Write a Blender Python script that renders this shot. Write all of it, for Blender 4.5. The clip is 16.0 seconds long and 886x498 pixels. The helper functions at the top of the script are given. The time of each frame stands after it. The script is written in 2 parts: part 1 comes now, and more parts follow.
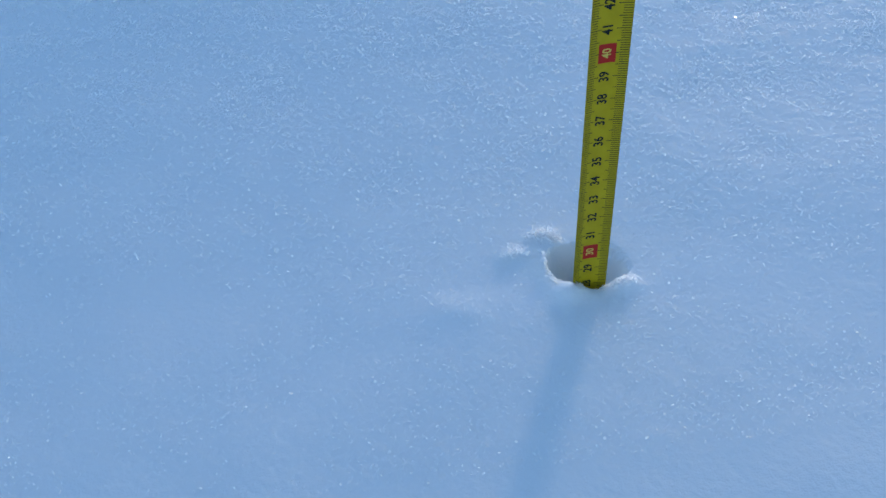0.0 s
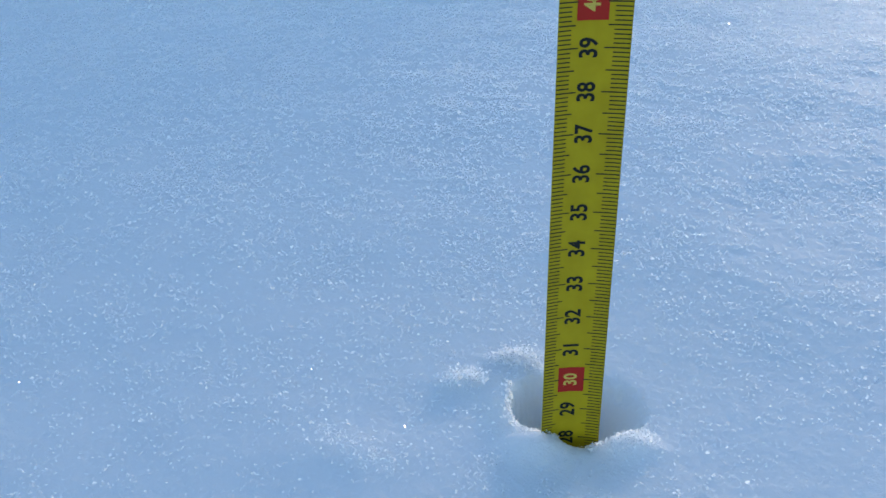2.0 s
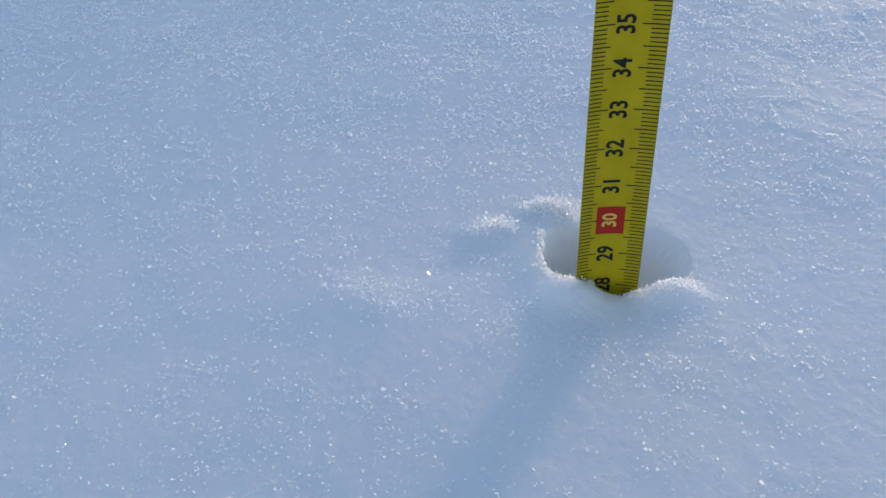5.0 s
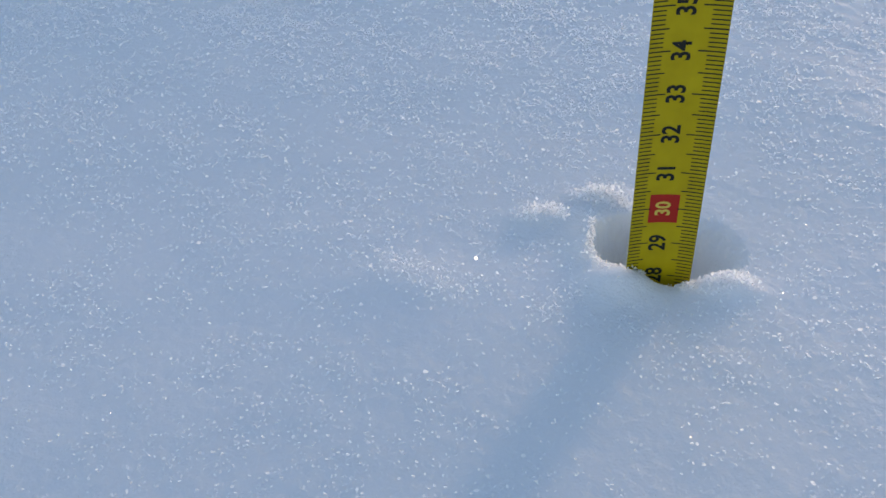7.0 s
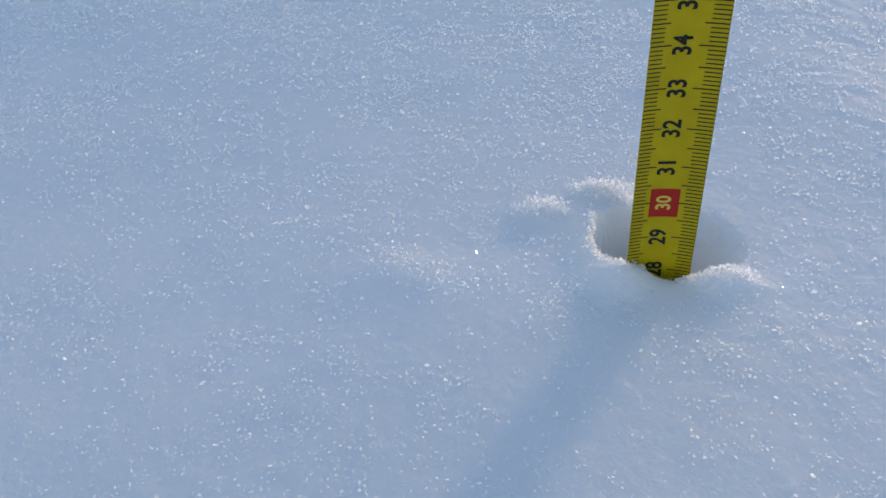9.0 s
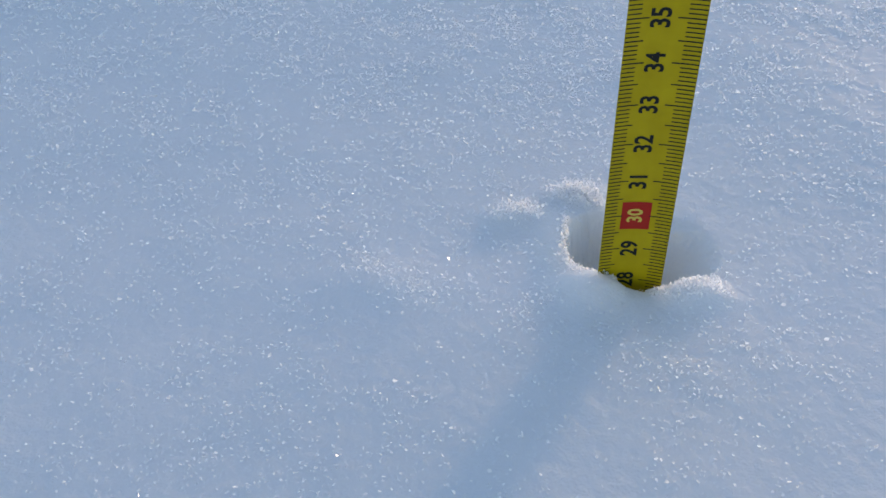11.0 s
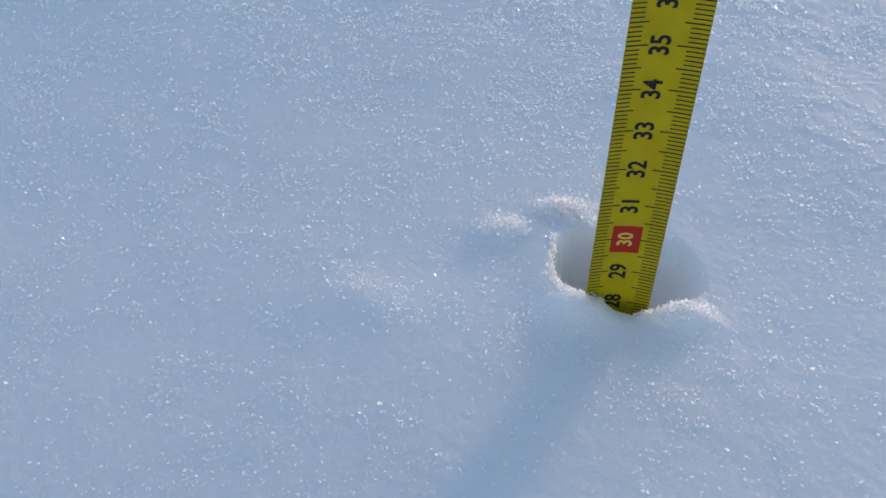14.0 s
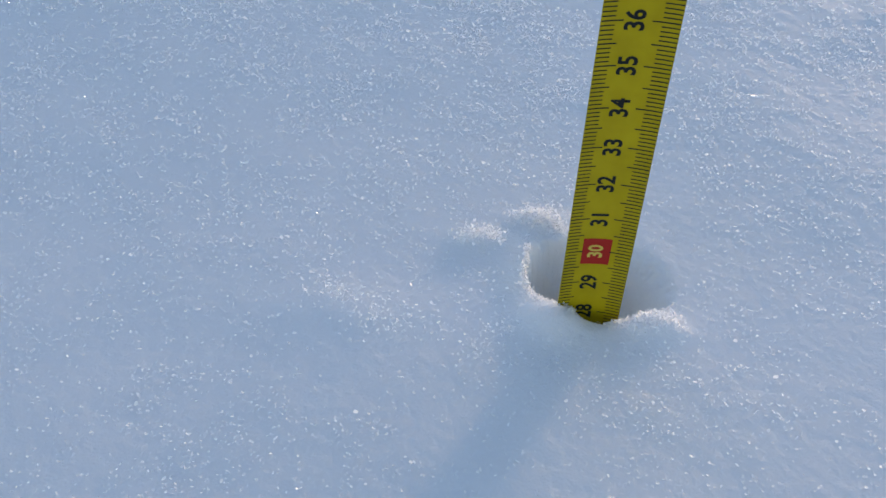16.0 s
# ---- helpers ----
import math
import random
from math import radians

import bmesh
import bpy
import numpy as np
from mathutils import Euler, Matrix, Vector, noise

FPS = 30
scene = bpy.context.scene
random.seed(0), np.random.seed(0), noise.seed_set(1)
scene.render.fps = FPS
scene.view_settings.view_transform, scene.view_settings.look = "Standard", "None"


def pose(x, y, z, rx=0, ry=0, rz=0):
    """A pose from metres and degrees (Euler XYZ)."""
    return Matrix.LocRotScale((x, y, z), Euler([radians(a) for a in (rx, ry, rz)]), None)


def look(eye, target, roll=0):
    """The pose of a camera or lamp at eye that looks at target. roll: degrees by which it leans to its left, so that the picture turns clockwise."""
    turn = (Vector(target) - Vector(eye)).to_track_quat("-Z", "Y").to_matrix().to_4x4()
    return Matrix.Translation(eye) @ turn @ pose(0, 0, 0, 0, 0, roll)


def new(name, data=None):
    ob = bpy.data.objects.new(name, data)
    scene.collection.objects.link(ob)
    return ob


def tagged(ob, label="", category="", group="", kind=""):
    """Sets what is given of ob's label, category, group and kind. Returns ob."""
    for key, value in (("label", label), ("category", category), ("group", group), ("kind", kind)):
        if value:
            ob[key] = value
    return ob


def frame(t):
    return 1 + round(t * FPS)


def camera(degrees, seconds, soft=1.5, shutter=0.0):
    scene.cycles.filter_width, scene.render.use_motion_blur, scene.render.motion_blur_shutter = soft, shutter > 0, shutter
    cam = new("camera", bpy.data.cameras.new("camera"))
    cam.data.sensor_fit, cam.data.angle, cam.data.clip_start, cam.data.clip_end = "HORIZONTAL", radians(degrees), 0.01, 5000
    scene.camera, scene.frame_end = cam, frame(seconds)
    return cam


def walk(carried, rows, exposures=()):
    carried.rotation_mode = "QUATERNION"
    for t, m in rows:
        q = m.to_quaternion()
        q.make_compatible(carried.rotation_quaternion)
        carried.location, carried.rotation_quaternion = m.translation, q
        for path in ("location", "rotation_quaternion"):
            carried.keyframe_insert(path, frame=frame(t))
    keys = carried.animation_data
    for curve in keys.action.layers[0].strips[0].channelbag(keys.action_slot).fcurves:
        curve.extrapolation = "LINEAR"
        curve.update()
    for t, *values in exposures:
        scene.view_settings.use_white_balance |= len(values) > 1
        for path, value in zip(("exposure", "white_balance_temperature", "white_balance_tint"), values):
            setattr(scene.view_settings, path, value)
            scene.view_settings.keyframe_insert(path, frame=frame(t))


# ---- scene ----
LENS = 54.00
cam = camera(LENS, 16.0, soft=1.5)

EXPOSURES = [(0.0, 0.94, 5600, 12), (1.5, 1.0, 5800, 12), (2.0, 1.06, 5950, 13), (3.5, 1.01, 6450, 18), (7.0, 1.01, 7150, 22), (16.0, 1.01, 7150, 22)]
PATH = [
    (0, -0.08024, -0.30742, 0.26547, 52.727, 4.716, -6.237),
    (0.5, -0.09106, -0.28485, 0.26733, 52.285, 1.645, -8.141),
    (1, -0.07450, -0.22887, 0.23061, 55.162, -1.799, -7.776),
    (1.5, -0.04759, -0.22150, 0.18342, 61.384, -0.304, -4.785),
    (2, -0.02002, -0.19998, 0.15165, 65.393, 2.647, 2.361),
    (2.5, -0.02515, -0.18983, 0.12785, 60.164, 3.070, 3.300),
    (3, -0.01874, -0.19023, 0.13001, 60.841, 3.040, 2.155),
    (3.5, -0.01616, -0.18582, 0.13292, 59.908, 2.801, 3.078),
    (4, -0.02354, -0.18665, 0.13366, 59.786, 1.843, 2.308),
    (4.2, -0.02257, -0.18969, 0.13178, 59.282, 2.368, 2.351),
    (6.3, -0.02108, -0.18943, 0.12595, 58.622, 3.036, 6.881),
    (6.5, -0.01949, -0.19020, 0.12523, 58.797, 3.430, 7.090),
    (7, -0.02100, -0.18817, 0.12486, 58.387, 3.319, 7.963),
    (7.5, -0.01678, -0.19150, 0.12376, 58.558, 4.302, 8.356),
    (8, -0.02292, -0.18808, 0.12574, 57.972, 2.520, 7.543),
    (8.5, -0.02110, -0.19024, 0.12565, 58.081, 3.325, 7.761),
    (9, -0.02198, -0.18886, 0.12500, 58.045, 3.178, 7.791),
    (9.2, -0.02307, -0.18895, 0.12548, 57.676, 3.086, 7.432),
    (11.3, -0.01597, -0.17857, 0.13474, 55.346, 2.329, 7.573),
    (11.5, -0.01481, -0.17779, 0.13430, 55.482, 2.358, 7.974),
    (12, -0.01641, -0.17779, 0.13320, 55.384, 2.226, 7.808),
    (12.5, -0.01893, -0.17437, 0.13838, 56.232, 1.029, 7.954),
    (13, -0.01762, -0.17714, 0.13760, 55.527, 1.451, 7.462),
    (13.5, -0.01503, -0.17727, 0.14091, 54.624, 1.749, 7.607),
    (14, -0.02216, -0.17423, 0.13898, 54.544, 0.325, 6.801),
    (14.5, -0.01932, -0.17572, 0.14328, 55.240, 0.159, 7.234),
    (15, -0.01884, -0.17687, 0.14414, 54.953, -0.030, 6.343),
    (15.5, -0.02048, -0.17594, 0.14447, 54.831, -0.543, 6.219),
    (16, -0.01998, -0.17653, 0.14423, 54.538, -0.416, 5.950),
]
walk(cam, [(t, pose(*p)) for t, *p in PATH], EXPOSURES)

# ---- light ----
SUN_EL, SUN_AZ = 8.0, 25.0        # degrees; azimuth from +y towards +x
world = bpy.data.worlds.new("winter_sky")
scene.world = world
world.use_nodes = True
nt = world.node_tree
sky = nt.nodes.new("ShaderNodeTexSky")
sky.sky_type, sky.sun_disc = "NISHITA", False
sky.sun_elevation, sky.sun_rotation = radians(SUN_EL), radians(SUN_AZ)
nt.links.new(sky.outputs[0], nt.nodes["Background"].inputs[0])
nt.nodes["Background"].inputs[1].default_value = 0.15
sky.air_density, sky.dust_density, sky.ozone_density = 1.0, 0.3, 2.0
sun = new("sun", bpy.data.lights.new("sun", "SUN"))
sun.data.energy, sun.data.angle, sun.data.color = 0.80, radians(4.5), (1.0, 0.80, 0.58)
sun.matrix_world = look((0, 0, 0), (-math.sin(radians(SUN_AZ)) * math.cos(radians(SUN_EL)), -math.cos(radians(SUN_AZ)) * math.cos(radians(SUN_EL)), -math.sin(radians(SUN_EL))))


# ---- materials ----
def material(name, colour, rough=0.6, metal=0.0, spec=0.5):
    m = bpy.data.materials.new(name)
    m.use_nodes = True
    b = m.node_tree.nodes["Principled BSDF"]
    b.inputs["Base Color"].default_value = (*colour, 1)
    b.inputs["Roughness"].default_value = rough
    b.inputs["Metallic"].default_value = metal
    b.inputs["Specular IOR Level"].default_value = spec
    return m, m.node_tree, b


def noise_node(tree, scale, detail=2.0, rough=0.5):
    n = tree.nodes.new("ShaderNodeTexNoise")
    n.inputs["Scale"].default_value, n.inputs["Detail"].default_value, n.inputs["Roughness"].default_value = scale, detail, rough
    co = tree.nodes.new("ShaderNodeTexCoord")
    tree.links.new(co.outputs["Object"], n.inputs["Vector"])
    return n


SNOW, t, b = material("snow", (0.90, 0.92, 0.94), 0.65, spec=0.04)
b.inputs["Subsurface Weight"].default_value = 0.6
b.inputs["Subsurface Radius"].default_value = (1.0, 1.0, 1.0)
b.inputs["Subsurface Scale"].default_value = 0.016
n1, n2 = noise_node(t, 1400, 3, 0.6), noise_node(t, 350, 2)
bump1, bump2 = t.nodes.new("ShaderNodeBump"), t.nodes.new("ShaderNodeBump")
bump1.inputs["Strength"].default_value, bump1.inputs["Distance"].default_value = 0.4, 0.0004
bump2.inputs["Strength"].default_value, bump2.inputs["Distance"].default_value = 0.45, 0.0012
t.links.new(n1.outputs["Fac"], bump1.inputs["Height"])
t.links.new(n2.outputs["Fac"], bump2.inputs["Height"])
t.links.new(bump1.outputs[0], bump2.inputs["Normal"])
t.links.new(bump2.outputs[0], b.inputs["Normal"])


def translucent(name, share, rough, spec):
    """Ice that lets light through: a diffuse and glossy face mixed with a translucent one."""
    m, t, b = material(name, (0.93, 0.94, 0.96), rough, spec=spec)
    tr, mix = t.nodes.new("ShaderNodeBsdfTranslucent"), t.nodes.new("ShaderNodeMixShader")
    tr.inputs["Color"].default_value = (0.98, 0.98, 0.98, 1)
    mix.inputs[0].default_value = share
    out = t.nodes["Material Output"]
    t.links.new(b.outputs[0], mix.inputs[1])
    t.links.new(tr.outputs[0], mix.inputs[2])
    t.links.new(mix.outputs[0], out.inputs["Surface"])
    return m


CRYSTAL = translucent("ice_crystal", 0.62, 0.12, 1.0)
GRAIN = translucent("snow_grain", 0.70, 0.3, 0.5)


YELLOW, t, b = material("yellow_lacquer", (0.40, 0.31, 0.01), 0.36, spec=0.14)
n1, n2 = noise_node(t, 160, 4), noise_node(t, 2600, 2)
ramp = t.nodes.new("ShaderNodeValToRGB")
ramp.color_ramp.elements[0].position, ramp.color_ramp.elements[0].color = 0.3, (0.43, 0.31, 0.006, 1)
ramp.color_ramp.elements[1].position, ramp.color_ramp.elements[1].color = 0.7, (0.51, 0.375, 0.008, 1)
t.links.new(n1.outputs["Fac"], ramp.inputs[0])
t.links.new(ramp.outputs[0], b.inputs["Base Color"])
rr = t.nodes.new("ShaderNodeMapRange")
rr.inputs["To Min"].default_value, rr.inputs["To Max"].default_value = 0.26, 0.42
t.links.new(n2.outputs["Fac"], rr.inputs["Value"])
t.links.new(rr.outputs[0], b.inputs["Roughness"])
BLACK = material("black_print", (0.012, 0.012, 0.010), 0.5, spec=0.25)[0]
RED = material("red_print", (0.43, 0.018, 0.008), 0.45, spec=0.25)[0]
PALE = material("pale_print", (0.64, 0.46, 0.08), 0.45, spec=0.25)[0]


# ---- snow ----
def value_noise(x, y, scale, seed):
    """Smooth gradient noise in about -1..1, scale in metres."""
    u, v = x / scale, y / scale
    i, j = np.floor(u).astype(np.int64), np.floor(v).astype(np.int64)
    fu, fv = u - i, v - j

    def grad(a, c):
        h = (a * 374761393 + c * 668265263 + seed * 974634777) & 0x7FFFFFFF
        h = ((h ^ (h >> 13)) * 1274126177) & 0x7FFFFFFF
        return ((h ^ (h >> 16)) & 0xFFFF) / 65536.0 * 2 * np.pi

    def dot(a, c, du, dv):
        g = grad(a, c)
        return np.cos(g) * du + np.sin(g) * dv

    su, sv = fu * fu * fu * (fu * (6 * fu - 15) + 10), fv * fv * fv * (fv * (6 * fv - 15) + 10)
    top = dot(i, j, fu, fv) * (1 - su) + dot(i + 1, j, fu - 1, fv) * su
    low = dot(i, j + 1, fu, fv - 1) * (1 - su) + dot(i + 1, j + 1, fu - 1, fv - 1) * su
    return 1.5 * (top * (1 - sv) + low * sv)


def bell(x, y, cx, cy, rx, ry):
    return np.exp(-(((x - cx) / rx) ** 2 + ((y - cy) / ry) ** 2))


HOLE_X, HOLE_Y = 0.0042, 0.0160
HOLE_RADII = (0.0170, 0.0165, 0.0180, 0.0205, 0.0198, 0.0190, 0.0188, 0.0176)   # from +x round to the left, every 45 degrees


def hole_edge(x, y):
    """Distance outside (+) or inside (-) the ragged rim of the hole, in radii."""
    dx, dy = x - HOLE_X, y - HOLE_Y
    ang = np.mod(np.arctan2(dy, dx), 2 * np.pi) / (np.pi / 4)
    k = np.floor(ang).astype(int) % 8
    f = ang - np.floor(ang)
    f = f * f * (3 - 2 * f)
    r = np.array(HOLE_RADII)
    rad = r[k] * (1 - f) + r[(k + 1) % 8] * f
    wob = 0.0010 * value_noise(x, y, 0.007, 11) + 0.0008 * value_noise(x, y, 0.0028, 12) + 0.0004 * value_noise(x, y, 0.0012, 13)
    dist = np.sqrt(dx * dx + dy * dy)
    return (dist + wob * np.clip(1 + (dist - rad) / 0.0015, 0, 1)) / rad - 1


def snow_height(x, y, step=0.0):
    """Height of the snow at x, y; relief finer than the step of the mesh fades out."""
    def octave(size, amp, seed):
        return np.clip((0.55 * size - step) / (0.2 * size), 0, 1) * amp * value_noise(x, y, size, seed)
    r2 = x * x + y * y
    z = octave(0.9, 0.010, 1) * (1 - np.exp(-r2 / 0.30 ** 2)) + octave(7.0, 0.06, 2) * (1 - np.exp(-r2 / 1.5 ** 2))
    z = z + octave(0.13, 0.0016, 3) + octave(0.05, 0.0006, 8)
    # the wind has left the crust rougher farther off towards +x
    rough = 0.60 + 0.8 / (1 + np.exp(np.clip(-(y - 0.11) / 0.035, -50, 50))) / (1 + np.exp(np.clip(-(x + 0.25 * y) / 0.06, -50, 50)))
    z = z + rough * octave(0.02, 0.00030, 4)
    grain = rough * (octave(0.0075, 0.00022, 5) + octave(0.0035, 0.00024, 6) + octave(0.0018, 0.00016, 7))
    # added unseen bank up-sun, to keep the low sun off the snow towards -x
    ux, uy = math.sin(radians(SUN_AZ)), math.cos(radians(SUN_AZ))
    along, across = x * ux + y * uy, x * uy - y * ux
    z = z + SHADE_BANK_H / (1 + np.exp(np.clip((across - SHADE_BANK_EDGE) / 0.05, -50, 50))) * np.exp(-((along - 7.0) / 1.6) ** 2) / (1 + np.exp(np.clip(-(across + 6.0) / 0.6, -50, 50)))
    # crust pushed up round the hole
    z = z + 0.0046 * bell(x, y, -0.0085, -0.0040, 0.009, 0.007) + 0.0024 * bell(x, y, 0.0165, -0.0030, 0.009, 0.005)
    z = z + 0.0016 * bell(x, y, -0.0125, 0.0435, 0.0095, 0.0045) + 0.0016 * bell(x, y, -0.0295, 0.0310, 0.009, 0.006)
    z = z + 0.0022 * bell(x, y, -0.0175, 0.017, 0.006, 0.014) + 0.0010 * bell(x, y, -0.058, -0.006, 0.020, 0.009)
    d = hole_edge(x, y)
    # the wall is steep on the near side and towards -x, and slopes gently out towards +x
    gentle = 1 / (1 + np.exp(np.clip(-(x - 0.011) / 0.003, -50, 50))) / (1 + np.exp(np.clip(-(y - 0.007) / 0.0025, -50, 50)))
    inside = np.clip((0.08 + 0.24 * gentle - d) / (0.24 + 0.95 * gentle), 0, 1)
    inside = inside * inside * (3 - 2 * inside)
    return (z + grain * (1 - inside)) - 0.036 * inside * (1 - 0.5 * gentle)


# height and side edge of the bank added to cast shade, in metres
SHADE_BANK_H, SHADE_BANK_EDGE = 1.6, -0.16


def graded(fine_lo, fine_hi, step, slow_lo, to_lo, slow_hi, to_hi, far):
    """Grid lines: even in the middle, widening slowly on both sides, then fast out to the horizon."""
    mid = list(np.arange(fine_lo, fine_hi, step))

    def out(start, sign, slow, slow_to):
        p, s, r = start, step, []
        while abs(p) < far:
            s *= slow if abs(p) < slow_to else 1.10
            p += sign * s
            r.append(p)
        return r
    return np.array(out(fine_lo, -1, slow_lo, to_lo)[::-1] + mid + out(mid[-1], 1, slow_hi, to_hi))


def build_snow():
    xs = graded(-0.03, 0.04, 0.0004, 1.005, 0.36, 1.005, 0.32, 2500.0)
    ys = graded(-0.03, 0.055, 0.0004, 1.012, 0.15, 1.0045, 0.80, 2500.0)
    nx, ny = len(xs), len(ys)
    gx, gy = np.meshgrid(xs, ys)
    step = np.maximum(np.gradient(xs)[None, :], np.gradient(ys)[:, None])
    gz = snow_height(gx, gy, step)
    me = bpy.data.meshes.new("snow")
    me.vertices.add(nx * ny)
    me.vertices.foreach_set("co", np.stack([gx, gy, gz], -1).astype(np.float32).ravel())
    a = (np.arange(ny - 1)[:, None] * nx + np.arange(nx - 1)[None, :]).ravel()
    quads = np.stack([a, a + 1, a + nx + 1, a + nx], 1).astype(np.int32)
    me.loops.add(quads.size)
    me.loops.foreach_set("vertex_index", quads.ravel())
    me.polygons.add(len(quads))
    me.polygons.foreach_set("loop_start", np.arange(0, quads.size, 4, dtype=np.int32))
    me.polygons.foreach_set("use_smooth", np.ones(len(quads), bool))
    me.update(calc_edges=True)
    me.materials.append(SNOW)
    ob = new("ground", me)
    return tagged(ob, "deep fresh snow with a fine sparkling crystalline surface", "snow", kind="structure")


ground = build_snow()


def build_crystals():
    """Loose plate crystals lying on the crust, thickest on its crests."""
    rng = np.random.default_rng(4)
    n = 1300000
    dist = 1.55 * rng.random(n) ** 1.05
    y = -0.10 + 0.72 * dist
    x = (rng.random(n) - 0.5) * (0.46 + 0.80 * dist) - 0.03 + 0.09 * dist
    crest = 0.40 + 0.7 * value_noise(x, y, 0.018, 21) + 0.6 * value_noise(x, y, 0.05, 22) + 1.0 * value_noise(x, y, 0.006, 23) + 0.5 * value_noise(x, y, 0.0025, 24)
    keep = (rng.random(n) < np.clip(crest, 0.03, 1.0) * np.clip(0.80 + 2.4 * y, 0.6, 1.0) * np.clip((1.02 - y) / 0.6, 0, 1)) & (hole_edge(x, y) > 0.10)
    x, y = x[keep], y[keep]
    n = len(x)
    size = 0.00014 + 0.00028 * rng.random(n) ** 3 + np.where(rng.random(n) < 0.03, 0.00027, 0.0) + 0.00095 * np.clip(y, 0, 1)
    nrm = rng.normal(size=(n, 3))
    nrm /= np.linalg.norm(nrm, axis=1, keepdims=True)
    ref = np.where(np.abs(nrm[:, 2:3]) < 0.8, np.array([[0, 0, 1.0]]), np.array([[1.0, 0, 0]]))
    u = np.cross(nrm, ref)
    u /= np.linalg.norm(u, axis=1, keepdims=True)
    v = np.cross(nrm, u)
    c = np.stack([x, y, snow_height(x, y, 0.0006) + 0.5 * size], -1)
    s1, s2 = size[:, None], (size * (0.5 + 0.5 * rng.random(n)))[:, None]
    co = np.stack([c - u * s1, c - v * s2 + u * s1 * 0.2, c + u * s1, c + v * s2 - u * s1 * 0.2], 1).reshape(-1, 3)
    me = bpy.data.meshes.new("snow_crystals")
    me.vertices.add(len(co))
    me.vertices.foreach_set("co", co.astype(np.float32).ravel())
    me.loops.add(4 * n)
    me.loops.foreach_set("vertex_index", np.arange(4 * n, dtype=np.int32))
    me.polygons.add(n)
    me.polygons.foreach_set("loop_start", np.arange(0, 4 * n, 4, dtype=np.int32))
    me.update(calc_edges=True)
    me.materials.append(CRYSTAL)
    return tagged(new("snow_crystals", me), "glittering loose ice crystals lying on the snow crust", "snow crystals", kind="stuff")


build_crystals()


def build_clump(spots, count, biggest, label, seed):
    """A heap of broken crust grains scattered about a chain of spots (x, y, spread)."""
    rng = random.Random(seed)
    bm = bmesh.new()
    for _ in range(int(1.5 * count)):
        k = rng.random() * (len(spots) - 1)
        i, f = int(k), k - int(k)
        (ax, ay, ar), (bx, by, br) = spots[i], spots[min(i + 1, len(spots) - 1)]
        r = (ar + (br - ar) * f)
        x, y = ax + (bx - ax) * f + rng.gauss(0, r), ay + (by - ay) * f + rng.gauss(0, r)
        if float(hole_edge(np.array([x]), np.array([y]))[0]) < -0.02:
            continue
        z = float(snow_height(np.array([x]), np.array([y]), 0.0006)[0])
        s = biggest * (0.25 + 0.75 * rng.random() ** 2.5)
        m = Matrix.Translation((x, y, z + s * rng.uniform(0.2, 1.2) + 0.9 * r * rng.random() ** 2)) @ Euler([rng.random() * 6.3 for _ in range(3)]).to_matrix().to_4x4() @ Matrix.Diagonal((s, s * (0.6 + 0.4 * rng.random()), s * (0.5 + 0.4 * rng.random()), 1))
        made = bmesh.ops.create_circle(bm, cap_ends=True, segments=6, radius=1.0, matrix=m)["verts"]
        for v in made:
            v.co += Vector((rng.gauss(0, 1), rng.gauss(0, 1), rng.gauss(0, 1))) * s * 0.12
    me = bpy.data.meshes.new("snow_clump")
    bm.to_mesh(me)
    bm.free()
    me.materials.append(GRAIN)
    return tagged(new("snow_clump", me), label, "snow clump", "crumbled snow round the hole")


build_clump(((-0.0185, 0.0420, 0.0018), (-0.012, 0.0420, 0.0028), (-0.0065, 0.0375, 0.0016)), 800, 0.00065, "sunlit heap of crumbled snow grains on the hole's rim", 1)
build_clump(((-0.036, 0.0295, 0.0018), (-0.0295, 0.0315, 0.0026), (-0.024, 0.0305, 0.0016)), 400, 0.00058, "small sunlit heap of snow grains beside the hole", 2)
build_clump(((-0.0720, 0.0040, 0.0030), (-0.058, -0.0060, 0.0034), (-0.045, -0.0150, 0.0040)), 480, 0.00036, "loose scatter of snow grains on the crust", 3)
build_clump(((-0.0158, 0.0280, 0.0005), (-0.0162, 0.0170, 0.0006), (-0.0150, 0.0070, 0.0012)), 420, 0.0006, "ragged line of snow grains along the hole's rim", 4)
build_clump(((0.0050, -0.0040, 0.0010), (0.0130, -0.0028, 0.0022), (0.0215, -0.0002, 0.0020)), 1050, 0.00055, "broken crust grains along the hole's rim below the tape", 5)
build_clump(((-0.0150, 0.0050, 0.0012), (-0.0085, 0.0006, 0.0008), (-0.0030, -0.0026, 0.0006)), 420, 0.0005, "fine snow grains at the foot of the tape", 6)
build_clump(((-0.030, -0.022, 0.0022), (-0.019, -0.006, 0.0022)), 190, 0.00032, "sparse snow grains beside the tape's shadow", 7)

# ---- the tape ----
TAPE_X, TAPE_Y, READ0, LEAN_X, LEAN_Y, YAW = 0.0000, -0.0004, 27.840, 0.0265, -0.0762, 0.0581
WIDTH, SAG, THICK = 0.016, 0.0013, 0.00014
LOW, TOP = 22.0, 62.0              # readings in centimetres at the blade's ends


def arc(x):
    """How far the hollow blade's face stands towards the reader at x."""
    return SAG * ((2 * x / WIDTH) ** 2 - 0.2)


def part(name, bm, mat, parent, label=""):
    me = bpy.data.meshes.new(name)
    bm.to_mesh(me)
    bm.free()
    me.materials.append(mat)
    ob = new(name, me)
    ob.parent = parent
    return tagged(ob, label)


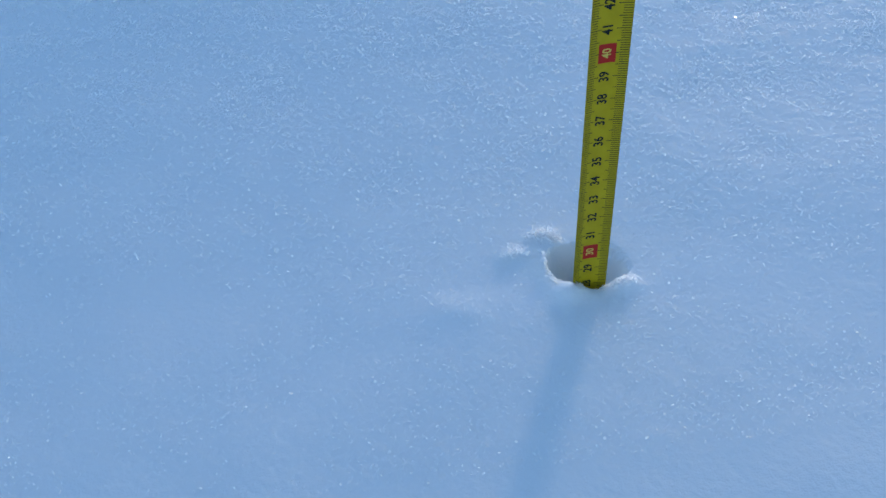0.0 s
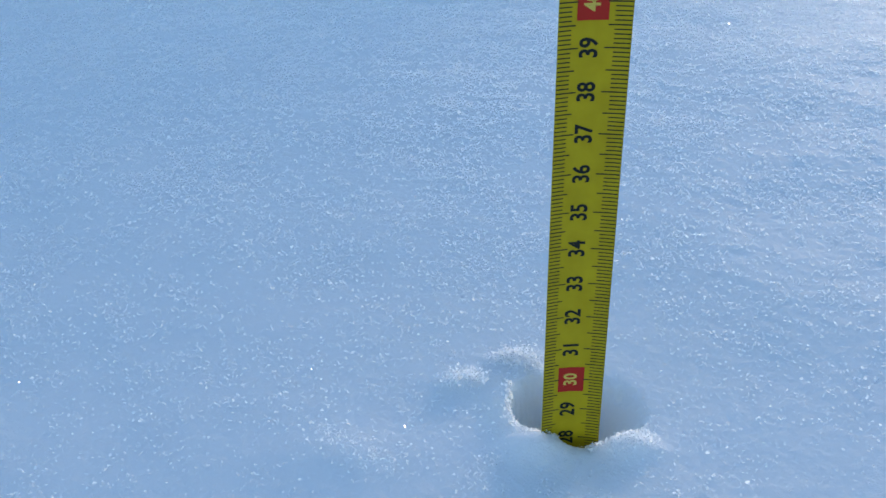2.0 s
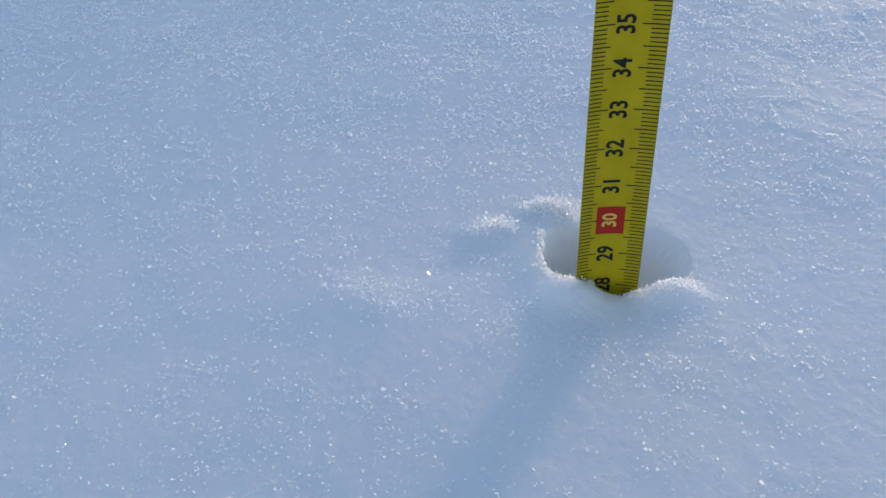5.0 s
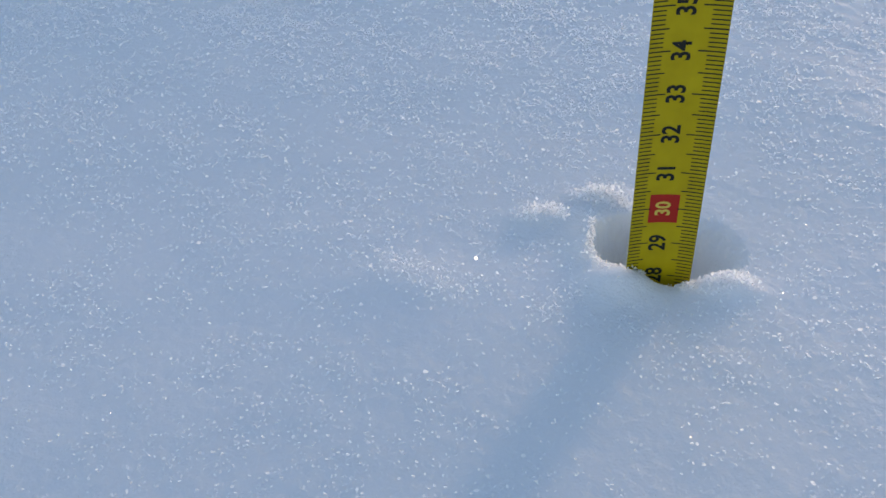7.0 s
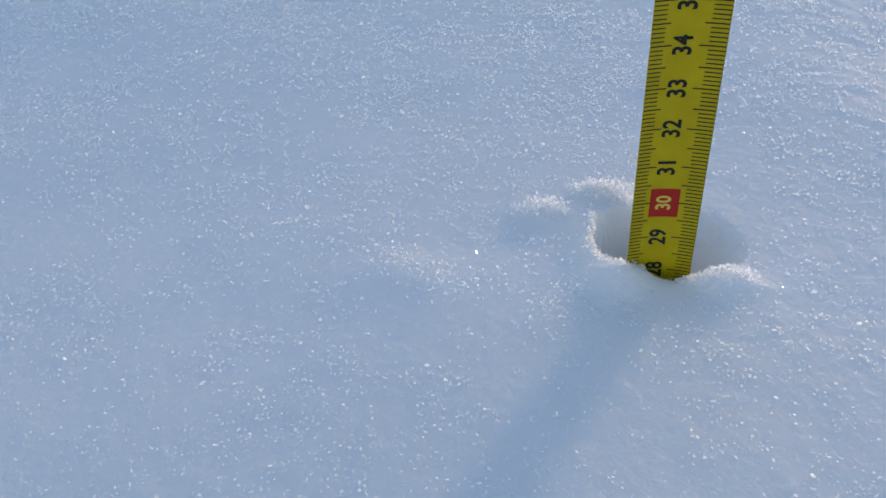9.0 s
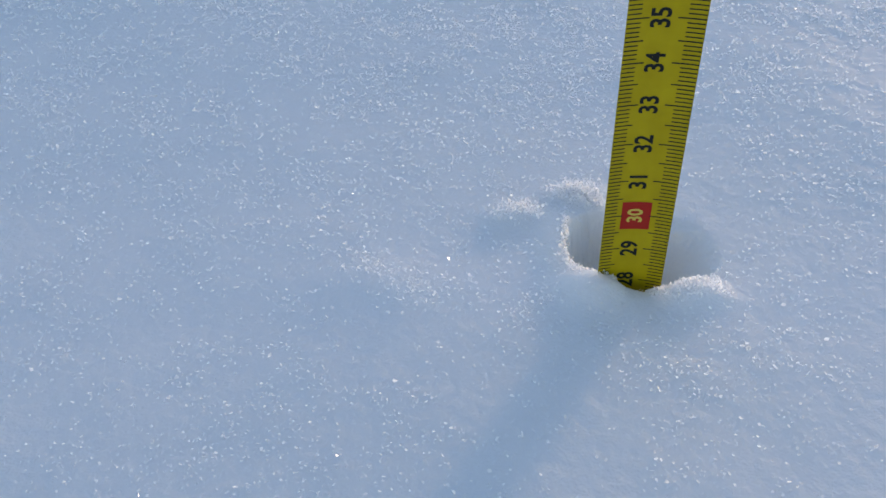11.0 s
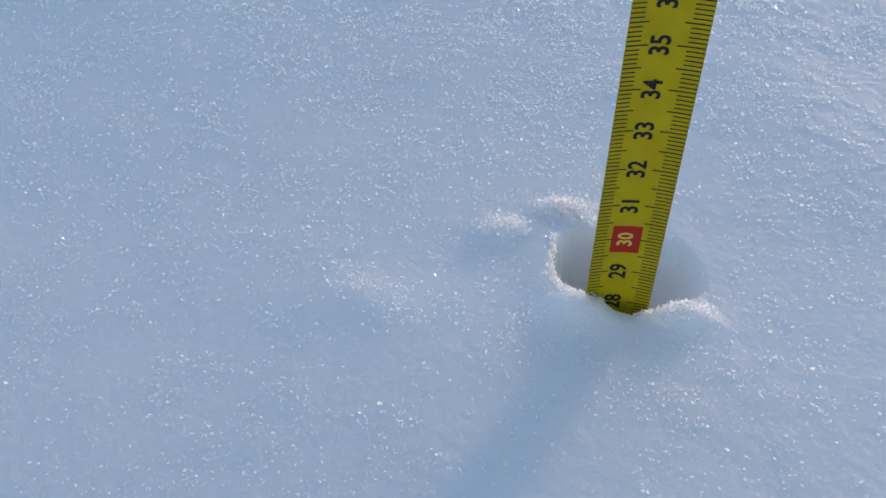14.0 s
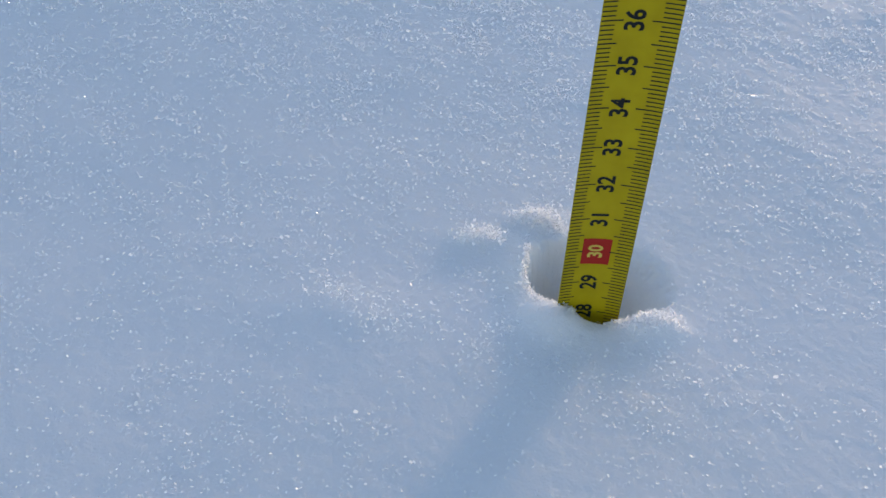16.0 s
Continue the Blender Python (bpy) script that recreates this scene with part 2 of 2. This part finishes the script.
def patch(bm, x0, x1, z0, z1, lift=0.00006, n=1):
    """A printed patch on the blade's face, bent with it."""
    prev = None
    for k in range(n + 1):
        x = x0 + (x1 - x0) * k / n
        pair = [bm.verts.new((x, -arc(x) - lift, z)) for z in (z0, z1)]
        if prev:
            bm.faces.new((prev[0], pair[0], pair[1], prev[1]))
        prev = pair


tape = tagged(new("tape_measure"), "yellow steel measuring tape blade standing in a hole in the snow", "tape measure")
up = Vector((LEAN_X, LEAN_Y, 1)).normalized()
side = Vector((math.cos(YAW), math.sin(YAW), 0))
side = (side - up * side.dot(up)).normalized()
back = up.cross(side)
tape.matrix_world = Matrix(((side.x, back.x, up.x, TAPE_X), (side.y, back.y, up.y, TAPE_Y), (side.z, back.z, up.z, 0), (0, 0, 0, 1)))


def zr(reading):
    return (reading - READ0) * 0.01


def build_blade():
    bm = bmesh.new()
    nx, nz = 20, 80
    rows = []
    for j in range(nz + 1):
        z = zr(LOW + (TOP - LOW) * j / nz)
        front = [bm.verts.new((x, -arc(x), z)) for x in (WIDTH * (i / nx - 0.5) for i in range(nx + 1))]
        rear = [bm.verts.new((v.co.x, v.co.y + THICK, z)) for v in front]
        rows.append((front, rear))
    for (f0, r0), (f1, r1) in zip(rows, rows[1:]):
        for i in range(nx):
            bm.faces.new((f0[i], f0[i + 1], f1[i + 1], f1[i])).smooth = True
            bm.faces.new((r0[i + 1], r0[i], r1[i], r1[i + 1])).smooth = True
        bm.faces.new((r0[0], f0[0], f1[0], r1[0]))
        bm.faces.new((f0[nx], r0[nx], r1[nx], f1[nx]))
    for f, r in (rows[0], rows[-1]):
        for i in range(nx):
            bm.faces.new((f[i], r[i], r[i + 1], f[i + 1]))
    bmesh.ops.recalc_face_normals(bm, faces=bm.faces)
    return part("blade", bm, YELLOW, tape, "yellow lacquered hollow steel blade")


build_blade()


def text_bmesh(text, size, stretch=1.0):
    cu = bpy.data.curves.new("glyphs", "FONT")
    cu.body, cu.size, cu.align_x, cu.align_y, cu.offset = text, size, "CENTER", "CENTER", size * 0.026
    cu.resolution_u = 3
    ob = new("glyphs", cu)
    me = bpy.data.meshes.new_from_object(ob.evaluated_get(bpy.context.evaluated_depsgraph_get()))
    bm = bmesh.new()
    bm.from_mesh(me)
    bpy.data.objects.remove(ob)
    bpy.data.curves.remove(cu)
    bpy.data.meshes.remove(me)
    return bm


DIGIT_X = -0.0008


def build_print():
    small = bmesh.new()
    for mm in range(270, 560):
        z, w = zr(mm / 10), 0.00015
        if mm % 5:
            for s, ln in ((1, 0.0037), (-1, 0.0030)):
                x0, x1 = sorted((s * (WIDTH / 2 - 0.0001), s * (WIDTH / 2 - ln)))
                patch(small, x0, x1, z - 0.9 * w, z + 0.9 * w, n=2)
            continue
        for s in (1, -1):
            ln = (0.0056 if mm % 10 == 0 else 0.0050) if s > 0 else (0.0047 if mm % 10 == 0 else 0.0040)
            x0, x1 = sorted((s * (WIDTH / 2 - 0.0001), s * (WIDTH / 2 - ln)))
            bm = bmesh.new()
            patch(bm, x0, x1, z - w, z + w, n=3)
            part("tick", bm, BLACK, tape)
    tagged(part("millimetre_scale", small, BLACK, tape, "fine black millimetre ticks"), kind="stuff")
    for cm in range(27, 56):
        ten = cm % 10 == 0
        if ten:
            bm = bmesh.new()
            patch(bm, DIGIT_X - 0.0031, DIGIT_X + 0.0038, zr(cm) - 0.0040, zr(cm) + 0.0040, n=4)
            panel = part("ten_panel", bm, RED, tape, "red panel")
        bm = text_bmesh(str(cm), 0.0049 if ten else 0.0056)
        lift = 0.0001 if ten else 0.00006
        for v in bm.verts:
            x, y = v.co.x, v.co.y
            px, pz = DIGIT_X - y + (0.0003 if ten else 0.0), x * 0.84
            v.co = (px, -arc(px) - lift, zr(cm) + pz)
        part("numeral", bm, PALE if ten else BLACK, panel if ten else tape)
    bm = bmesh.new()
    patch(bm, DIGIT_X - 0.0021, DIGIT_X - 0.0015, zr(32) + 0.0006, zr(32) + 0.0011, lift=0.00008)
    part("print_speck", bm, BLACK, tape, "small black speck")


build_print()
